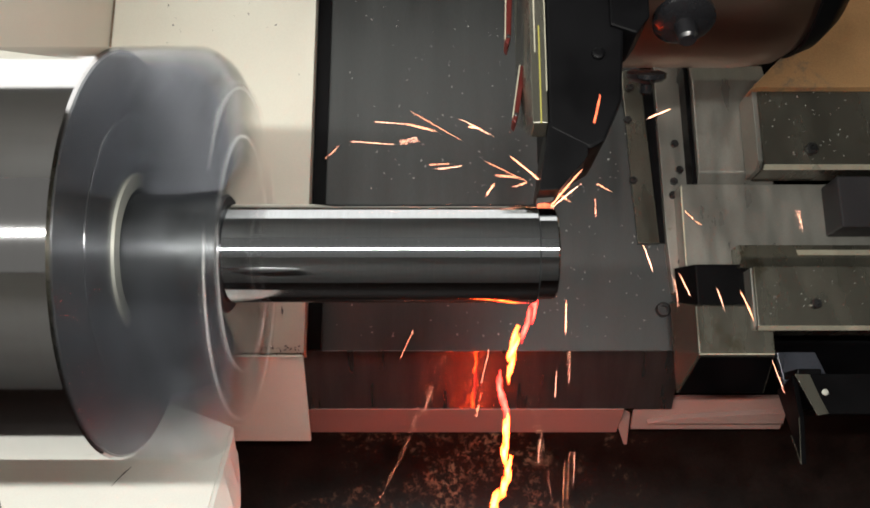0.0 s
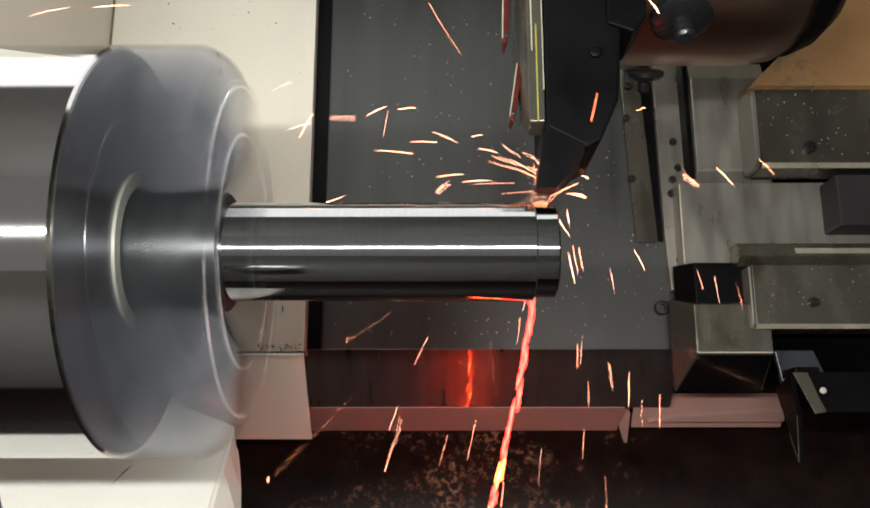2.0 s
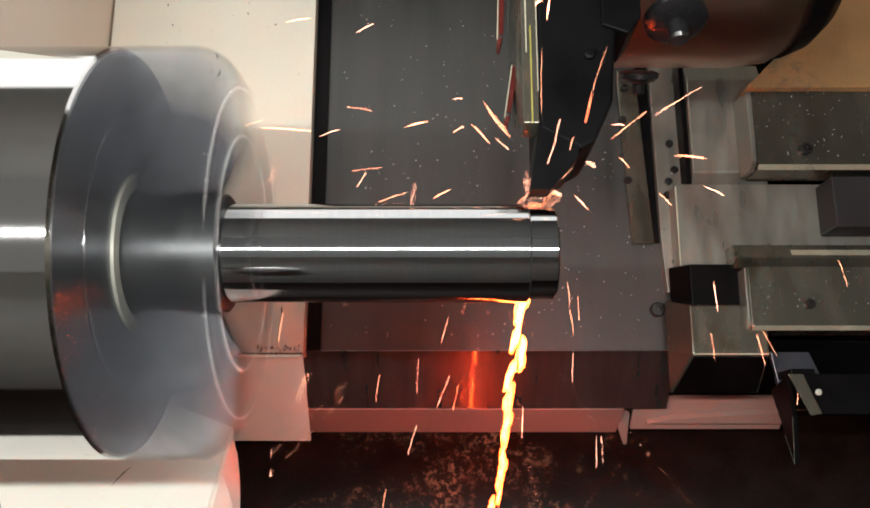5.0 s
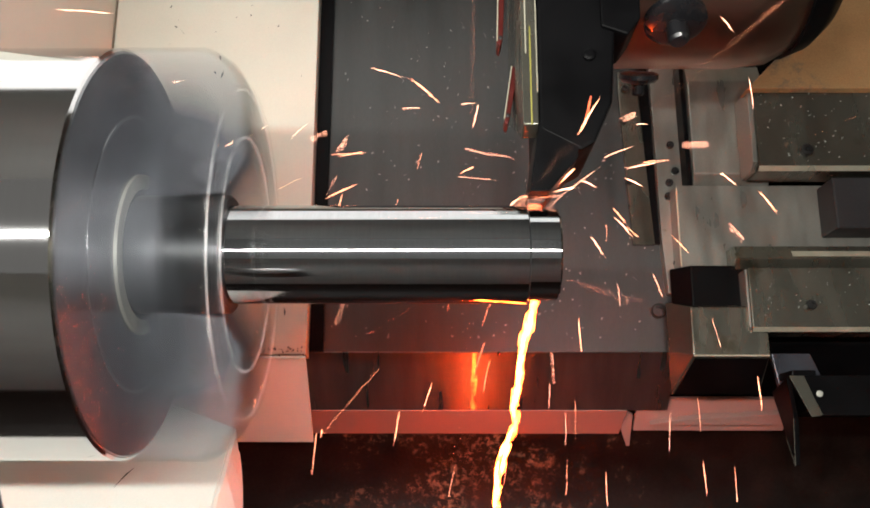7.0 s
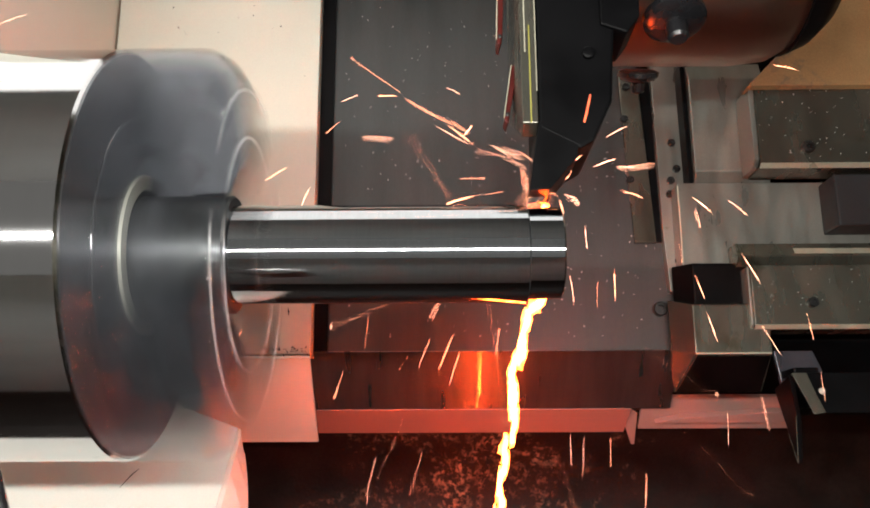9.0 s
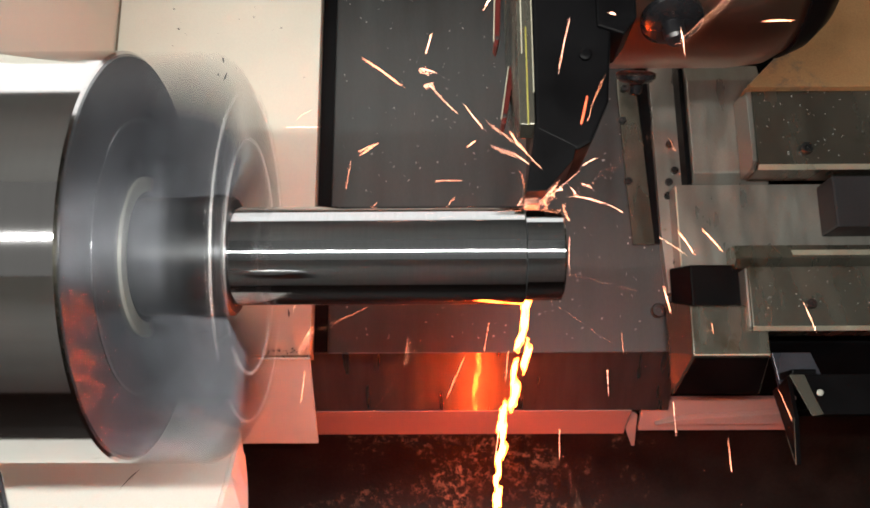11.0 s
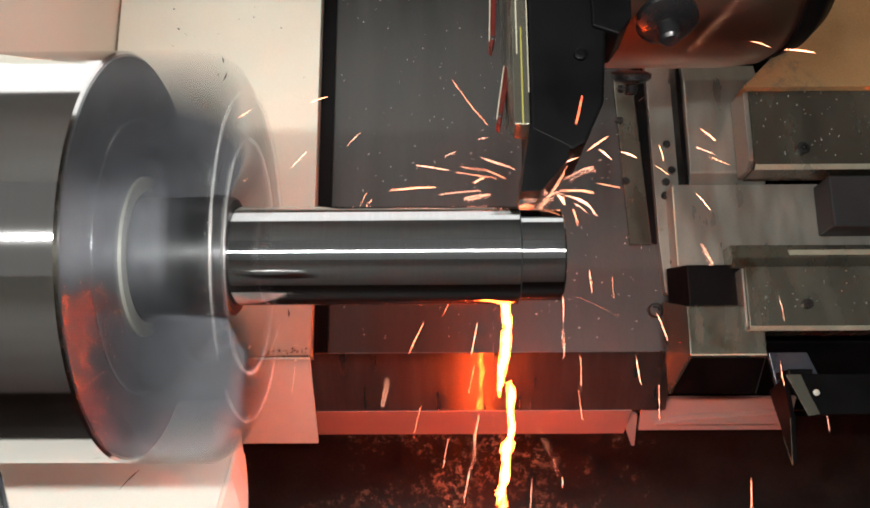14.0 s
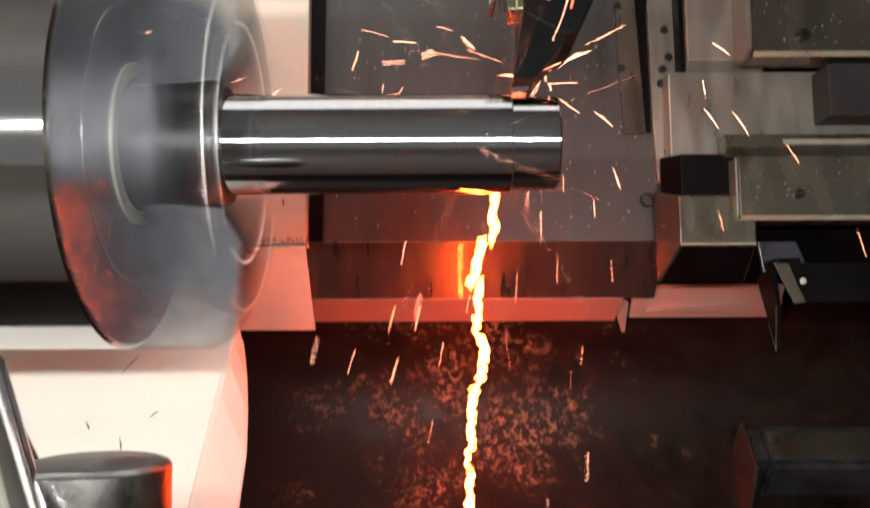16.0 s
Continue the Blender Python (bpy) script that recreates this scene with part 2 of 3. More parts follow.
solid("wall_back", box(B(), -1.35, 1.35, 0.9, 0.95, 0.10, 2.05), CREAM, "cream painted back wall of the machine enclosure", "wall", kind="structure")
solid("ceiling", box(B(), -1.35, 1.35, -0.42, 0.95, 2.05, 2.1), SMOKE, "dark grey sheet roof of the machine enclosure", "ceiling", kind="structure")

# headstock: a sloped cream cover, its upright apron, and the wall that the chuck comes out of
head = thing("headstock_cover", "cream painted sheet steel headstock cover with chips and dirt", "machine cover", BED)
bm = prism(B(), [(-0.028, -0.488), (0.80, -0.488), (0.80, -0.53), (-0.03, -0.53)], -1.35, -0.192, "x", 0.0015)
part("sloped_cover", bm, CREAM, head)
bm = prism(B(), [(-0.030, -0.488), (-0.146, -0.604), (-0.150, -0.600), (-0.034, -0.484)], -1.35, -0.192, "x", 0.001)
part("apron", bm, CREAM, head)
bm = prism(B(), [(-0.20, -0.487), (0.75, -0.487), (0.75, -0.10), (-0.20, -0.10)], -0.62, -0.520, "x", 0.002)
part("face_wall", bm, CREAM, head)
# thin strip paints the shadow in the gap beside the face wall
part("seam", prism(B(), [(0.0, -0.4872), (0.75, -0.4872), (0.75, -0.4862), (0.0, -0.4862)], -0.5195, -0.5165, "x"), SEAM_SHADE, head, "dark brown strip for the shadow gap between the sheets")

# casing below the chuck
casing = thing("chuck_casing", "white painted sheet casing below the spinning chuck, scratched", "machine casing")
OUT = [(-1.35, 0.143), (-0.337, 0.143), (-0.245, 0.097), (-0.242, -0.205), (-1.35, -0.205)]
part("body", prism(B(), [(x + 0.002 * (x < -0.9) - 0.045 * (x > -0.9), y * 0.985) for x, y in OUT], 0.625, 0.798, "z", 0.003), WHITE, casing)
bm, rings = B(), []
for y, x in ((0.0965, -0.2445), (0.085, -0.238), (0.055, -0.230), (0.024, -0.223), (-0.03, -0.213), (-0.09, -0.2045), (-0.155, -0.201), (-0.205, -0.200)):
    rings.append([bm.verts.new(p) for p in ((-0.2480, y, 0.7972), (-0.2430, y, 0.7990), (-0.2395 + min(0, x + 0.2420), y, 0.7975), (x - 0.0015, y, 0.7715), (x, y, 0.769), (x - 0.003, y, 0.767), (-0.262, y, 0.767))])
for p, q in zip(rings, rings[1:]):
    for k in range(7):
        bm.faces.new((p[k], p[(k + 1) % 7], q[(k + 1) % 7], q[k]))
bm.faces.new(rings[0][::-1]), bm.faces.new(rings[-1])
bmesh.ops.recalc_face_normals(bm, faces=bm.faces[:])
part("folded_edge", bm, WHITE, casing)
part("top_sheet", prism(B(), OUT, 0.7975, 0.800, "z", 0.0008), WHITE, casing)
for x, y, a, l in ((-0.352, 0.015, 70, 0.030), (-0.372, -0.075, -50, 0.016), (-0.330, -0.10, -65, 0.020), (-0.306, -0.06, 60, 0.012)):
    l *= 0.55
    bm = prism(B(), [(-l, 0), (-l * 0.2, -0.0007), (l, -0.0025), (l * 0.3, 0.0004), (-l * 0.5, 0.0003)], 0, 0.0006)
    bmesh.ops.rotate(bm, verts=bm.verts, cent=(0, 0, 0), matrix=Matrix.Rotation(radians(a), 3, "Z"))
    bmesh.ops.translate(bm, verts=bm.verts, vec=(x, y, 0.7998))
    part("scratch", bm, RAW, casing, "dark scratch in the paint")

# cream sills between bed and pan
sill = thing("pan_sill", "beige painted folded steel sill along the chip pan", "sill")
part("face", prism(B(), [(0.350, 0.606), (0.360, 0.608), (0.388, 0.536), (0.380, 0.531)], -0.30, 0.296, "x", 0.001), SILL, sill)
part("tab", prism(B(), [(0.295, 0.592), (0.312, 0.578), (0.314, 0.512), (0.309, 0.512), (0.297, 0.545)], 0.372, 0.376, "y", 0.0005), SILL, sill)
sill2 = thing("pan_sill", "short beige painted folded sill with a raised back edge", "sill")
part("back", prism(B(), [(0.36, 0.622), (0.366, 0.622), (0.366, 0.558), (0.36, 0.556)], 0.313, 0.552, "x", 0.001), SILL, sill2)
# tapered ledge stands in for a lit patch on the sill
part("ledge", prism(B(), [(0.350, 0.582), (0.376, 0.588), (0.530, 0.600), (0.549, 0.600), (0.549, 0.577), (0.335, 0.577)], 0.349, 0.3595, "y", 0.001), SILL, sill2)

# the black bed casting behind covers and saddle
solid("bed_casting", prism(B(), [(-0.004, -0.541), (-0.10, -0.637), (0.05, -0.787), (0.80, -0.787), (0.80, -0.541)], -1.2, 1.3, "x", 0.004), BLACKED,
      "black oily cast iron bed of the lathe", "machine bed", BED, kind="structure")

# dark fixed cover at the left edge of the sliding one
solid("fixed_way_cover", prism(B(), [(-0.020, -0.511), (0.80, -0.511), (0.80, -0.516), (-0.020, -0.516)], -0.191, -0.170, "x", 0.001), BLACKED,
      "narrow black fixed strip of the way cover", "way cover", BED)

# ---- what slides with the saddle ----
sliding = []


def slider(name, label, category):
    ob = thing(name, label, category, BED)
    sliding.append(ob)
    return ob


cover = slider("way_cover", "grey steel sliding way cover, oily and speckled with chips", "way cover")
part("panel", prism(B(), [(-0.021, -0.519), (0.80, -0.519), (0.80, -0.53), (-0.021, -0.53)], -0.45, 0.359, "x", 0.001), PANEL, cover)
part("lip", prism(B(), [(-0.021, -0.518), (-0.101, -0.598), (-0.094, -0.605), (-0.014, -0.525)], -0.45, 0.359, "x", 0.0008), LIP, cover, "dark polished upright lip")
part("strip", prism(B(), [(0.289, 0.40), (0.300, 0.143), (0.333, 0.143), (0.318, 0.43), (0.29, 0.43)], -0.517, -0.508, "z", 0.001), OILED, cover)
for x, y in ((0.294, 0.345), (0.298, 0.244), (0.300, 0.40)):
    bolt(cover, x, y, -0.509, 0.006)
bolt(cover, 0.333, 0.041, -0.519, 0.011, "plug")

part("slot", prism(B(), [(0.333, 0.145), (0.320, 0.45), (0.337, 0.45), (0.345, 0.145)], -0.5185, -0.512, "z", 0.0005), BLACKED, cover, "dark slot")

saddle = slider("saddle", "grey machined steel saddle with bolted plates and oil stains", "lathe saddle")
part("side_plate", prism(B(), [(0.347, 0.065), (0.342, 0.15), (0.338, 0.46), (0.40, 0.46), (0.40, 0.065)], -0.53, -0.50, "z", 0.001), PLATE, saddle)
for x, y in ((0.363, 0.301), (0.368, 0.258), (0.358, 0.239), (0.355, 0.217), (0.362, 0.112)):
    bolt(saddle, x, y, -0.50, 0.006)
part("gib", prism(B(), [(0.378, 0.225), (0.376, 0.42), (0.383, 0.42), (0.385, 0.225)], -0.50, -0.468, "z", 0.001), BLACKED, saddle, "dark gib strip")
part("edge_line", rod((0.3575, 0.098, -0.4605), (0.3575, 0.218, -0.4605), 0.0013), EDGE, saddle, "bright edge line")
part("edge_line", rod((0.355, -0.0385, -0.4205), (0.459, -0.0385, -0.4205), 0.0013), EDGE, saddle, "bright edge line")
bm = B()
prism(bm, [(0.224, -0.5), (0.224, -0.470), (0.240, -0.458), (0.39, -0.458), (0.42, -0.47), (0.42, -0.5)], 0.385, 0.50, "x", 0.002)
part("way_block", bm, PLATE, saddle)
part("base_plate", box(B(), 0.357, 0.80, 0.09, 0.222, -0.50, -0.46), PLATE, saddle)
part("stop_block", box(B(), 0.566, 0.80, 0.14, 0.216, -0.46, -0.405, 0.003), DARK, saddle)
part("dark_block", frustum(B(), (0.347, 0.450, 0.01, 0.10, -0.49), (0.364, 0.440, 0.022, 0.094, -0.44)), BLACKED, saddle)
part("foot_block", frustum(B(), (0.338, 0.466, -0.086, 0.05, -0.492), (0.354, 0.460, -0.038, 0.03, -0.42)), OILED, saddle)

# black plate puts the shade of the foot's front face into colour
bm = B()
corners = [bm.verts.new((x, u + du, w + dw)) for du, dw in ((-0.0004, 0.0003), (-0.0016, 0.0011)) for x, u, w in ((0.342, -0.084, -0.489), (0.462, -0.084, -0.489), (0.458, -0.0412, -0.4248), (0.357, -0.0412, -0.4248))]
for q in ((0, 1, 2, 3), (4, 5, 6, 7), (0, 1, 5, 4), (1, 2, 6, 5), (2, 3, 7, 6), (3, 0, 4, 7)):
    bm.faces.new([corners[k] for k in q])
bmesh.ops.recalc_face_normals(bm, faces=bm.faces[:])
part("foot_front", bm, BLACKED, saddle, "dark front of the foot, its shade put into the colour")

rail = slider("guide_rail_cover", "oily steel guide rail cover with a sloping front edge", "rail cover")
part("lower_rail", prism(B(), [(-0.006, -0.465), (-0.006, -0.415), (-0.001, -0.41), (0.084, -0.41), (0.084, -0.465)], 0.436, 0.90, "x", 0.0015), OILED, rail)
part("upper_rail", prism(B(), [(0.086, -0.47), (0.086, -0.43), (0.099, -0.418), (0.120, -0.43), (0.120, -0.47)], 0.424, 0.90, "x", 0.0015), OILED, rail)
part("rail_end", prism(B(), [(-0.004, -0.462), (-0.004, -0.416), (0.000, -0.4125), (0.082, -0.4125), (0.082, -0.462)], 0.4325, 0.4355, "x", 0.0006), PLATE, rail, "bright end plate")
bolt(rail, 0.518, 0.030, -0.41, 0.007)
# both strips paint the lamp's reflection onto the rail chamfers
part("edge_line", prism(B(), [(-0.0064, -0.4152), (-0.0063, -0.4142), (-0.0010, -0.4095), (-0.0002, -0.4102)], 0.4365, 0.90, "x"), EDGE, rail, "bright chamfer strip, a painted lamp highlight")
part("edge_line", prism(B(), [(0.1025, -0.4202), (0.103, -0.4192), (0.1115, -0.4244), (0.111, -0.4254)], 0.505, 0.90, "x"), EDGE, rail, "bright chamfer strip, a painted lamp reflection")

slide = slider("cross_slide", "oil-stained steel cross slide with a bolt in its front edge", "cross slide")
part("slide_body", prism(B(), [(0.226, -0.458), (0.226, -0.406), (0.231, -0.40), (0.352, -0.40), (0.352, -0.458)], 0.462, 0.90, "x", 0.002), OILED, slide)
part("end_plate", prism(B(), [(0.228, -0.456), (0.228, -0.414), (0.238, -0.402), (0.350, -0.402), (0.350, -0.456)], 0.454, 0.4615, "x", 0.001), PLATE, slide)
bolt(slide, 0.530, 0.254, -0.40, 0.009)
# strip paints the lamp's highlight along the slide's chamfer
part("edge_line", prism(B(), [(0.2256, -0.4065), (0.2256, -0.4055), (0.2310, -0.3993), (0.2318, -0.4000)], 0.462, 0.90, "x"), EDGE, slide, "bright chamfer strip, a painted lamp highlight")

bracket = slider("sheet_bracket", "black folded sheet bracket with a worn edge", "bracket")
part("top", prism(B(), [(0.461, -0.072), (0.80, -0.072), (0.80, -0.124), (0.487, -0.124)], -0.372, -0.362, "z", 0.001), BLACKED, bracket)
part("side", prism(B(), [(-0.074, -0.374), (-0.128, -0.362), (-0.187, -0.37), (-0.088, -0.43)], 0.461, 0.467, "x", 0.0006), BLACKED, bracket)
# thin olive strip puts a reflection on the fold into colour
part("reflection_strip", prism(B(), [(0.4595, -0.0725), (0.484, -0.126), (0.499, -0.1235), (0.489, -0.10), (0.479, -0.0725)], -0.3618, -0.3608, "z", 0.0003), OILED, bracket, "olive strip painted for a reflection on the fold")
part("hanger", prism(B(), [(0.461, -0.036), (0.514, -0.036), (0.526, -0.066), (0.482, -0.067), (0.469, -0.088)], -0.427, -0.418, "z", 0.001), BLUED, bracket, "blue-grey slanted sheet")
part("hanger_web", box(B(), 0.468, 0.50, -0.074, -0.064, -0.42, -0.372), BLACKED, bracket)
for a, b in (((0.4605, -0.128, -0.3625), (0.4605, -0.187, -0.3705)), ((0.4605, -0.187, -0.3705), (0.4605, -0.15, -0.393))):
    part("edge_line", rod(a, b, 0.0005), OILED, bracket, "bright edge line")
part("button", turned(B(), [(-0.362, 0.0042), (-0.3602, 0.0042), (-0.3598, 0.0034)], 20, "z", (0.497, -0.096, 0)), RING, bracket, "pale round button", True)

skirt = slider("saddle_cover", "sheet cover behind the turret, orange light in its tan colour", "machine cover")
part("sheet", prism(B(), [(0.449, 0.345), (0.85, 0.350), (0.85, 0.80), (0.63, 0.80), (0.60, 0.50)], -0.42, -0.392, "z", 0.002), TAN, skirt)
part("fold", prism(B(), [(0.3435, -0.398), (0.3465, -0.389), (0.352, -0.389), (0.352, -0.398)], 0.455, 0.85, "x", 0.0005), TAN, skirt, "folded lower edge")

# turret
turret = slider("tool_turret", "steel tool turret with a black holder and coolant nozzles", "tool turret")
TC = (0, 0.385, -0.12)
part("drum", turned(B(), [(0.10, 0.124), (0.345, 0.125), (0.385, 0.120), (0.412, 0.104), (0.428, 0.082), (0.434, 0.05)], 96, "x", TC), DRUM, turret, "mirror-like steel drum", True)
part("collar", turned(B(), [(0.405, 0.114), (0.428, 0.104), (0.447, 0.085), (0.455, 0.06), (0.455, 0.01)], 96, "x", TC), BLACKED, turret, smooth=True)
part("face_plate", prism(B(), [(0.112, 0.008), (0.118, 0.0285), (0.40, 0.0285), (0.40, -0.12), (0.178, -0.12)], 0.080, 0.0945, "x", 0.0012), OILED, turret, "worn bright steel face plate")
bm = prism(B(), [(0.095, 0.112), (0.0965, 0.40), (0.176, 0.40), (0.169, 0.205), (0.164, 0.140), (0.146, 0.100), (0.132, 0.092)], -0.07, 0.03, "z", 0.003)
holder = part("tool_holder", bm, BLACKED, turret, "black square-shank tool holder")
bm = prism(B(), [(0.084, 0.052), (0.0945, 0.118), (0.134, 0.118), (0.129, 0.084), (0.114, 0.066), (0.103, 0.053)], -0.03, 0.0298, "z", 0.0006)
part("shank", bm, BLACKED, turret, "black tool shank")
part("insert", prism(B(), [(0.084, 0.046), (0.085, 0.060), (0.103, 0.058), (0.100, 0.049)], -0.012, 0.006, "z", 0.001), CARBIDE, turret, "hot carbide insert")
for x, wide, u0, u1, mat, words in ((0.0880, 0.0007, 0.118, 0.218, YELLOW, "yellow mark on the plate's edge"), (0.0838, 0.0006, 0.19, 0.40, EDGE, "bright edge line"), (0.0940, 0.0005, 0.15, 0.40, EDGE, "bright edge line")):
    part("edge_mark", box(B(), x - wide, x + wide, u0, u1, 0.028, 0.0292, 0.0), mat, turret, words)
for (xa, ya), (xb, yb) in (((0.068, 0.30), (0.066, 0.238)), ((0.081, 0.215), (0.072, 0.150))):
    bm = prism(B(), [(xa - 0.003, ya), (xa + 0.0035, ya), (xb + 0.003, yb + 0.01), (xb, yb), (xb - 0.003, yb + 0.004)], -0.075, -0.05, "z", 0.001)
    finger = part("finger", bm, RED, turret, "red clamp finger")
    part("finger_edge", rod((xa - 0.0034, ya, -0.0494), (xb - 0.0032, yb + 0.006, -0.0494), 0.0007), EDGE, finger, "bright edge line")
    # dark disc stands in for the hole near the finger's tip
    part("finger_hole", turned(B(), [(-0.0505, 0.0022), (-0.0488, 0.0022), (-0.0485, 0.0016)], 14, "z", (xb + 0.0005, yb + 0.010, 0)), BOLT, finger, "black disc for the hole in the finger", True)
bm = prism(B(), [(0.156, 0.40), (0.156, 0.216), (0.181, 0.207), (0.194, 0.225), (0.198, 0.40)], -0.03, 0.034, "z", 0.002)
part("clamp_block", bm, BLACKED, turret, "black clamp block beside the holder")
bm = turned(B(), [(0.030, 0.006), (0.034, 0.006), (0.035, 0.0045), (0.035, 0.002)], 20, "z", (0.1435, 0.187, 0))
part("grub_screw", bm, BLACKED, turret, "black disc for the hole in the finger in the holder", True)
for x, y, z, r, turn in ((0.237, 0.238, 0.0, 0.031, 163), (0.214, 0.211, -0.07, 0.021, 212)):
    thick = 0.3 * r
    bm = turned(B(), [(-thick, r * 0.8), (-thick * 0.7, r), (0.000, r), (0.004, r * 0.8), (0.006, r * 0.35), (0.75 * r, r * 0.33), (0.85 * r, r * 0.25)], 32, "y", (0, 0, 0))
    bmesh.ops.rotate(bm, verts=bm.verts, cent=(0, 0, 0), matrix=Matrix.Rotation(radians(turn), 3, "X"))
    bmesh.ops.translate(bm, verts=bm.verts, vec=(x, y, z))
    part("nozzle", bm, GLOSS, turret, "black coolant nozzle", True)

part("stuck_chip", prism(B(), [(0.136, 0.118), (0.139, 0.130), (0.143, 0.146), (0.1445, 0.145), (0.141, 0.129), (0.1375, 0.117)], 0.022, 0.0305, "z", 0.0004), EMBER, turret, "glowing chip stuck on the holder")
part("chip_root", prism(B(), [(0.0845, 0.0435), (0.085, 0.0465), (0.092, 0.0475), (0.098, 0.046), (0.097, 0.0435)], -0.004, 0.006, "z", 0.001), EMBER, turret, "red-hot root of the chip at the cut")

# ---- chuck and workpiece ----
chuck = thing("chuck", "steel three-jaw chuck spinning in a blur", "lathe chuck", pose(0, 0, AXIS_Z))
part("body", turned(B(), [(-0.64, 0.187), (-0.2795, 0.187), (-0.2775, 0.1843), (-0.280, 0.14), (-0.281, 0.03)], 128, "x"), CHUCK, chuck, smooth=True)
part("face", turned(B(), [(-0.281, 0.04), (-0.2735, 0.04), (-0.2765, 0.1825), (-0.2775, 0.1838), (-0.279, 0.1838), (-0.281, 0.14)], 128, "x", close=True), FACE, chuck, "finely turned face", True)
part("groove", turned(B(), [(-0.282, 0.125), (-0.2748, 0.125), (-0.2748, 0.1275), (-0.282, 0.1275)], 96, "x", close=True), CHROME, chuck, "bright ring on the face")
part("bush", turned(B(), [(-0.284, 0.061), (-0.2715, 0.061), (-0.2715, 0.074), (-0.284, 0.076)], 96, "x", close=True), RING, chuck, "pale ring round the bore", True)
for k in range(3):
    turn = Matrix.Rotation(radians(120 * k), 3, "X")
    bm = B()
    prism(bm, [(-0.279, 0.06), (-0.279, 0.184), (-0.203, 0.184), (-0.187, 0.174), (-0.176, 0.152), (-0.176, 0.088), (-0.196, 0.054), (-0.262, 0.048)], -0.044, 0.044, "y", 0.005)
    for v in bm.verts:
        v.co.y *= 0.45 + 0.55 * (v.co.z - 0.048) / 0.136
    bmesh.ops.rotate(bm, verts=bm.verts, cent=(0, 0, 0), matrix=turn)
    jaw = part("jaw", bm, JAW, chuck, "stepped steel jaw")
    for r in (0.107, 0.150):
        bm = turned(B(), [(-0.180, 0.008), (-0.1735, 0.008), (-0.173, 0.0065), (-0.173, 0.004), (-0.177, 0.0035)], 20, "x", (0, 0, r))
        bmesh.ops.rotate(bm, verts=bm.verts, cent=(0, 0, 0), matrix=turn)
        part("jaw_screw", bm, CHROME, jaw, "bright socket-head screw", True)
        # pale arc paints the glint that a turning screw traces
        wide = 0.034 / r
        arc = [(r * math.cos(a), r * math.sin(a)) for a in [wide * (i / 8 - 1) for i in range(17)]]
        arc += [((r + 0.0022) * math.cos(a), (r + 0.0022) * math.sin(a)) for a in [wide * (1 - i / 8) for i in range(17)]]
        bm = prism(B(), [(q, p) for p, q in arc], -0.178, -0.1745, "x")
        bmesh.ops.rotate(bm, verts=bm.verts, cent=(0, 0, 0), matrix=turn)
        part("glint_arc", bm, ARC, jaw, "pale arc painted for the glint of the screws")
work = thing("workpiece", "bright turned steel shaft held in the chuck", "workpiece", pose(0, 0, AXIS_Z))
part("shaft", turned(B(), [(-0.29, 0.0425), (0.1095, 0.0425), (0.111, 0.041), (0.111, 0.002)], 128, "x"), TURNED, work, smooth=True)
part("raw_end", turned(B(), [(-0.285, 0.046), (-0.285, 0.055), (-0.192, 0.055), (-0.190, 0.053), (-0.190, 0.046)], 96, "x", close=True), RAW, work, "dull unturned end", True)
skin = thing("uncut_layer", "bright outer layer of the shaft not yet cut", "workpiece", pose(0, 0, AXIS_Z))
part("sleeve", turned(B(), [(-0.34, 0.0428), (-0.34, 0.0458), (0.0815, 0.0458), (0.0815, 0.0428)], 128, "x", close=True), TURNED, skin, smooth=True)
part("cut_shoulder", turned(B(), [(0.0815, 0.0428), (0.0815, 0.0456), (0.0822, 0.0452), (0.083, 0.0428)], 96, "x", close=True), RAW, skin, "dark fresh shoulder of the cut", True)

# ---- things in the lower part ----
arm = thing("steady_arm", "polished steel roller with a chromed tube on the casing", "steady arm")
roller = part("roller", turned(B(), [(-0.13, 0.040), (-0.126, 0.046), (-0.004, 0.046), (-0.0015, 0.044), (0.0, 0.040), (0.001, 0.0)], 64, "z"), DULL, arm, "thick dull polished steel roller", True)
roller.matrix_basis = pose(-0.214, -0.346, 1.079, -42, 0, 0)
tube = part("tube", turned(B(), [(-0.07, 0.013), (0.14, 0.013)], 32, "x"), CHROME, arm, "slanting chromed tube", True)
tube.matrix_basis = Matrix.Translation((-0.262, -0.352, 1.101)) @ Vector((0.04, -0.069, -0.006)).to_track_quat("X", "Z").to_matrix().to_4x4()
part("post", rod((-0.285, -0.305, 0.275), (-0.287, -0.307, 1.100), 0.007), CHROME, arm)
part("crossbar", rod((-0.286, -0.306, 1.085), (-0.214, -0.40, 1.02), 0.006), CHROME, arm)
block = thing("pan_block", "dark oily steel block with a grey ledge in the chip pan", "steel block")
part("body", box(B(), 0.531, 0.90, 0.192, 0.262, 0.29, 0.404, 0.004), RAW, block)
part("ledge", box(B(), 0.534, 0.90, 0.190, 0.246, 0.4035, 0.411, 0.002), OILED, block, "grey ledge")
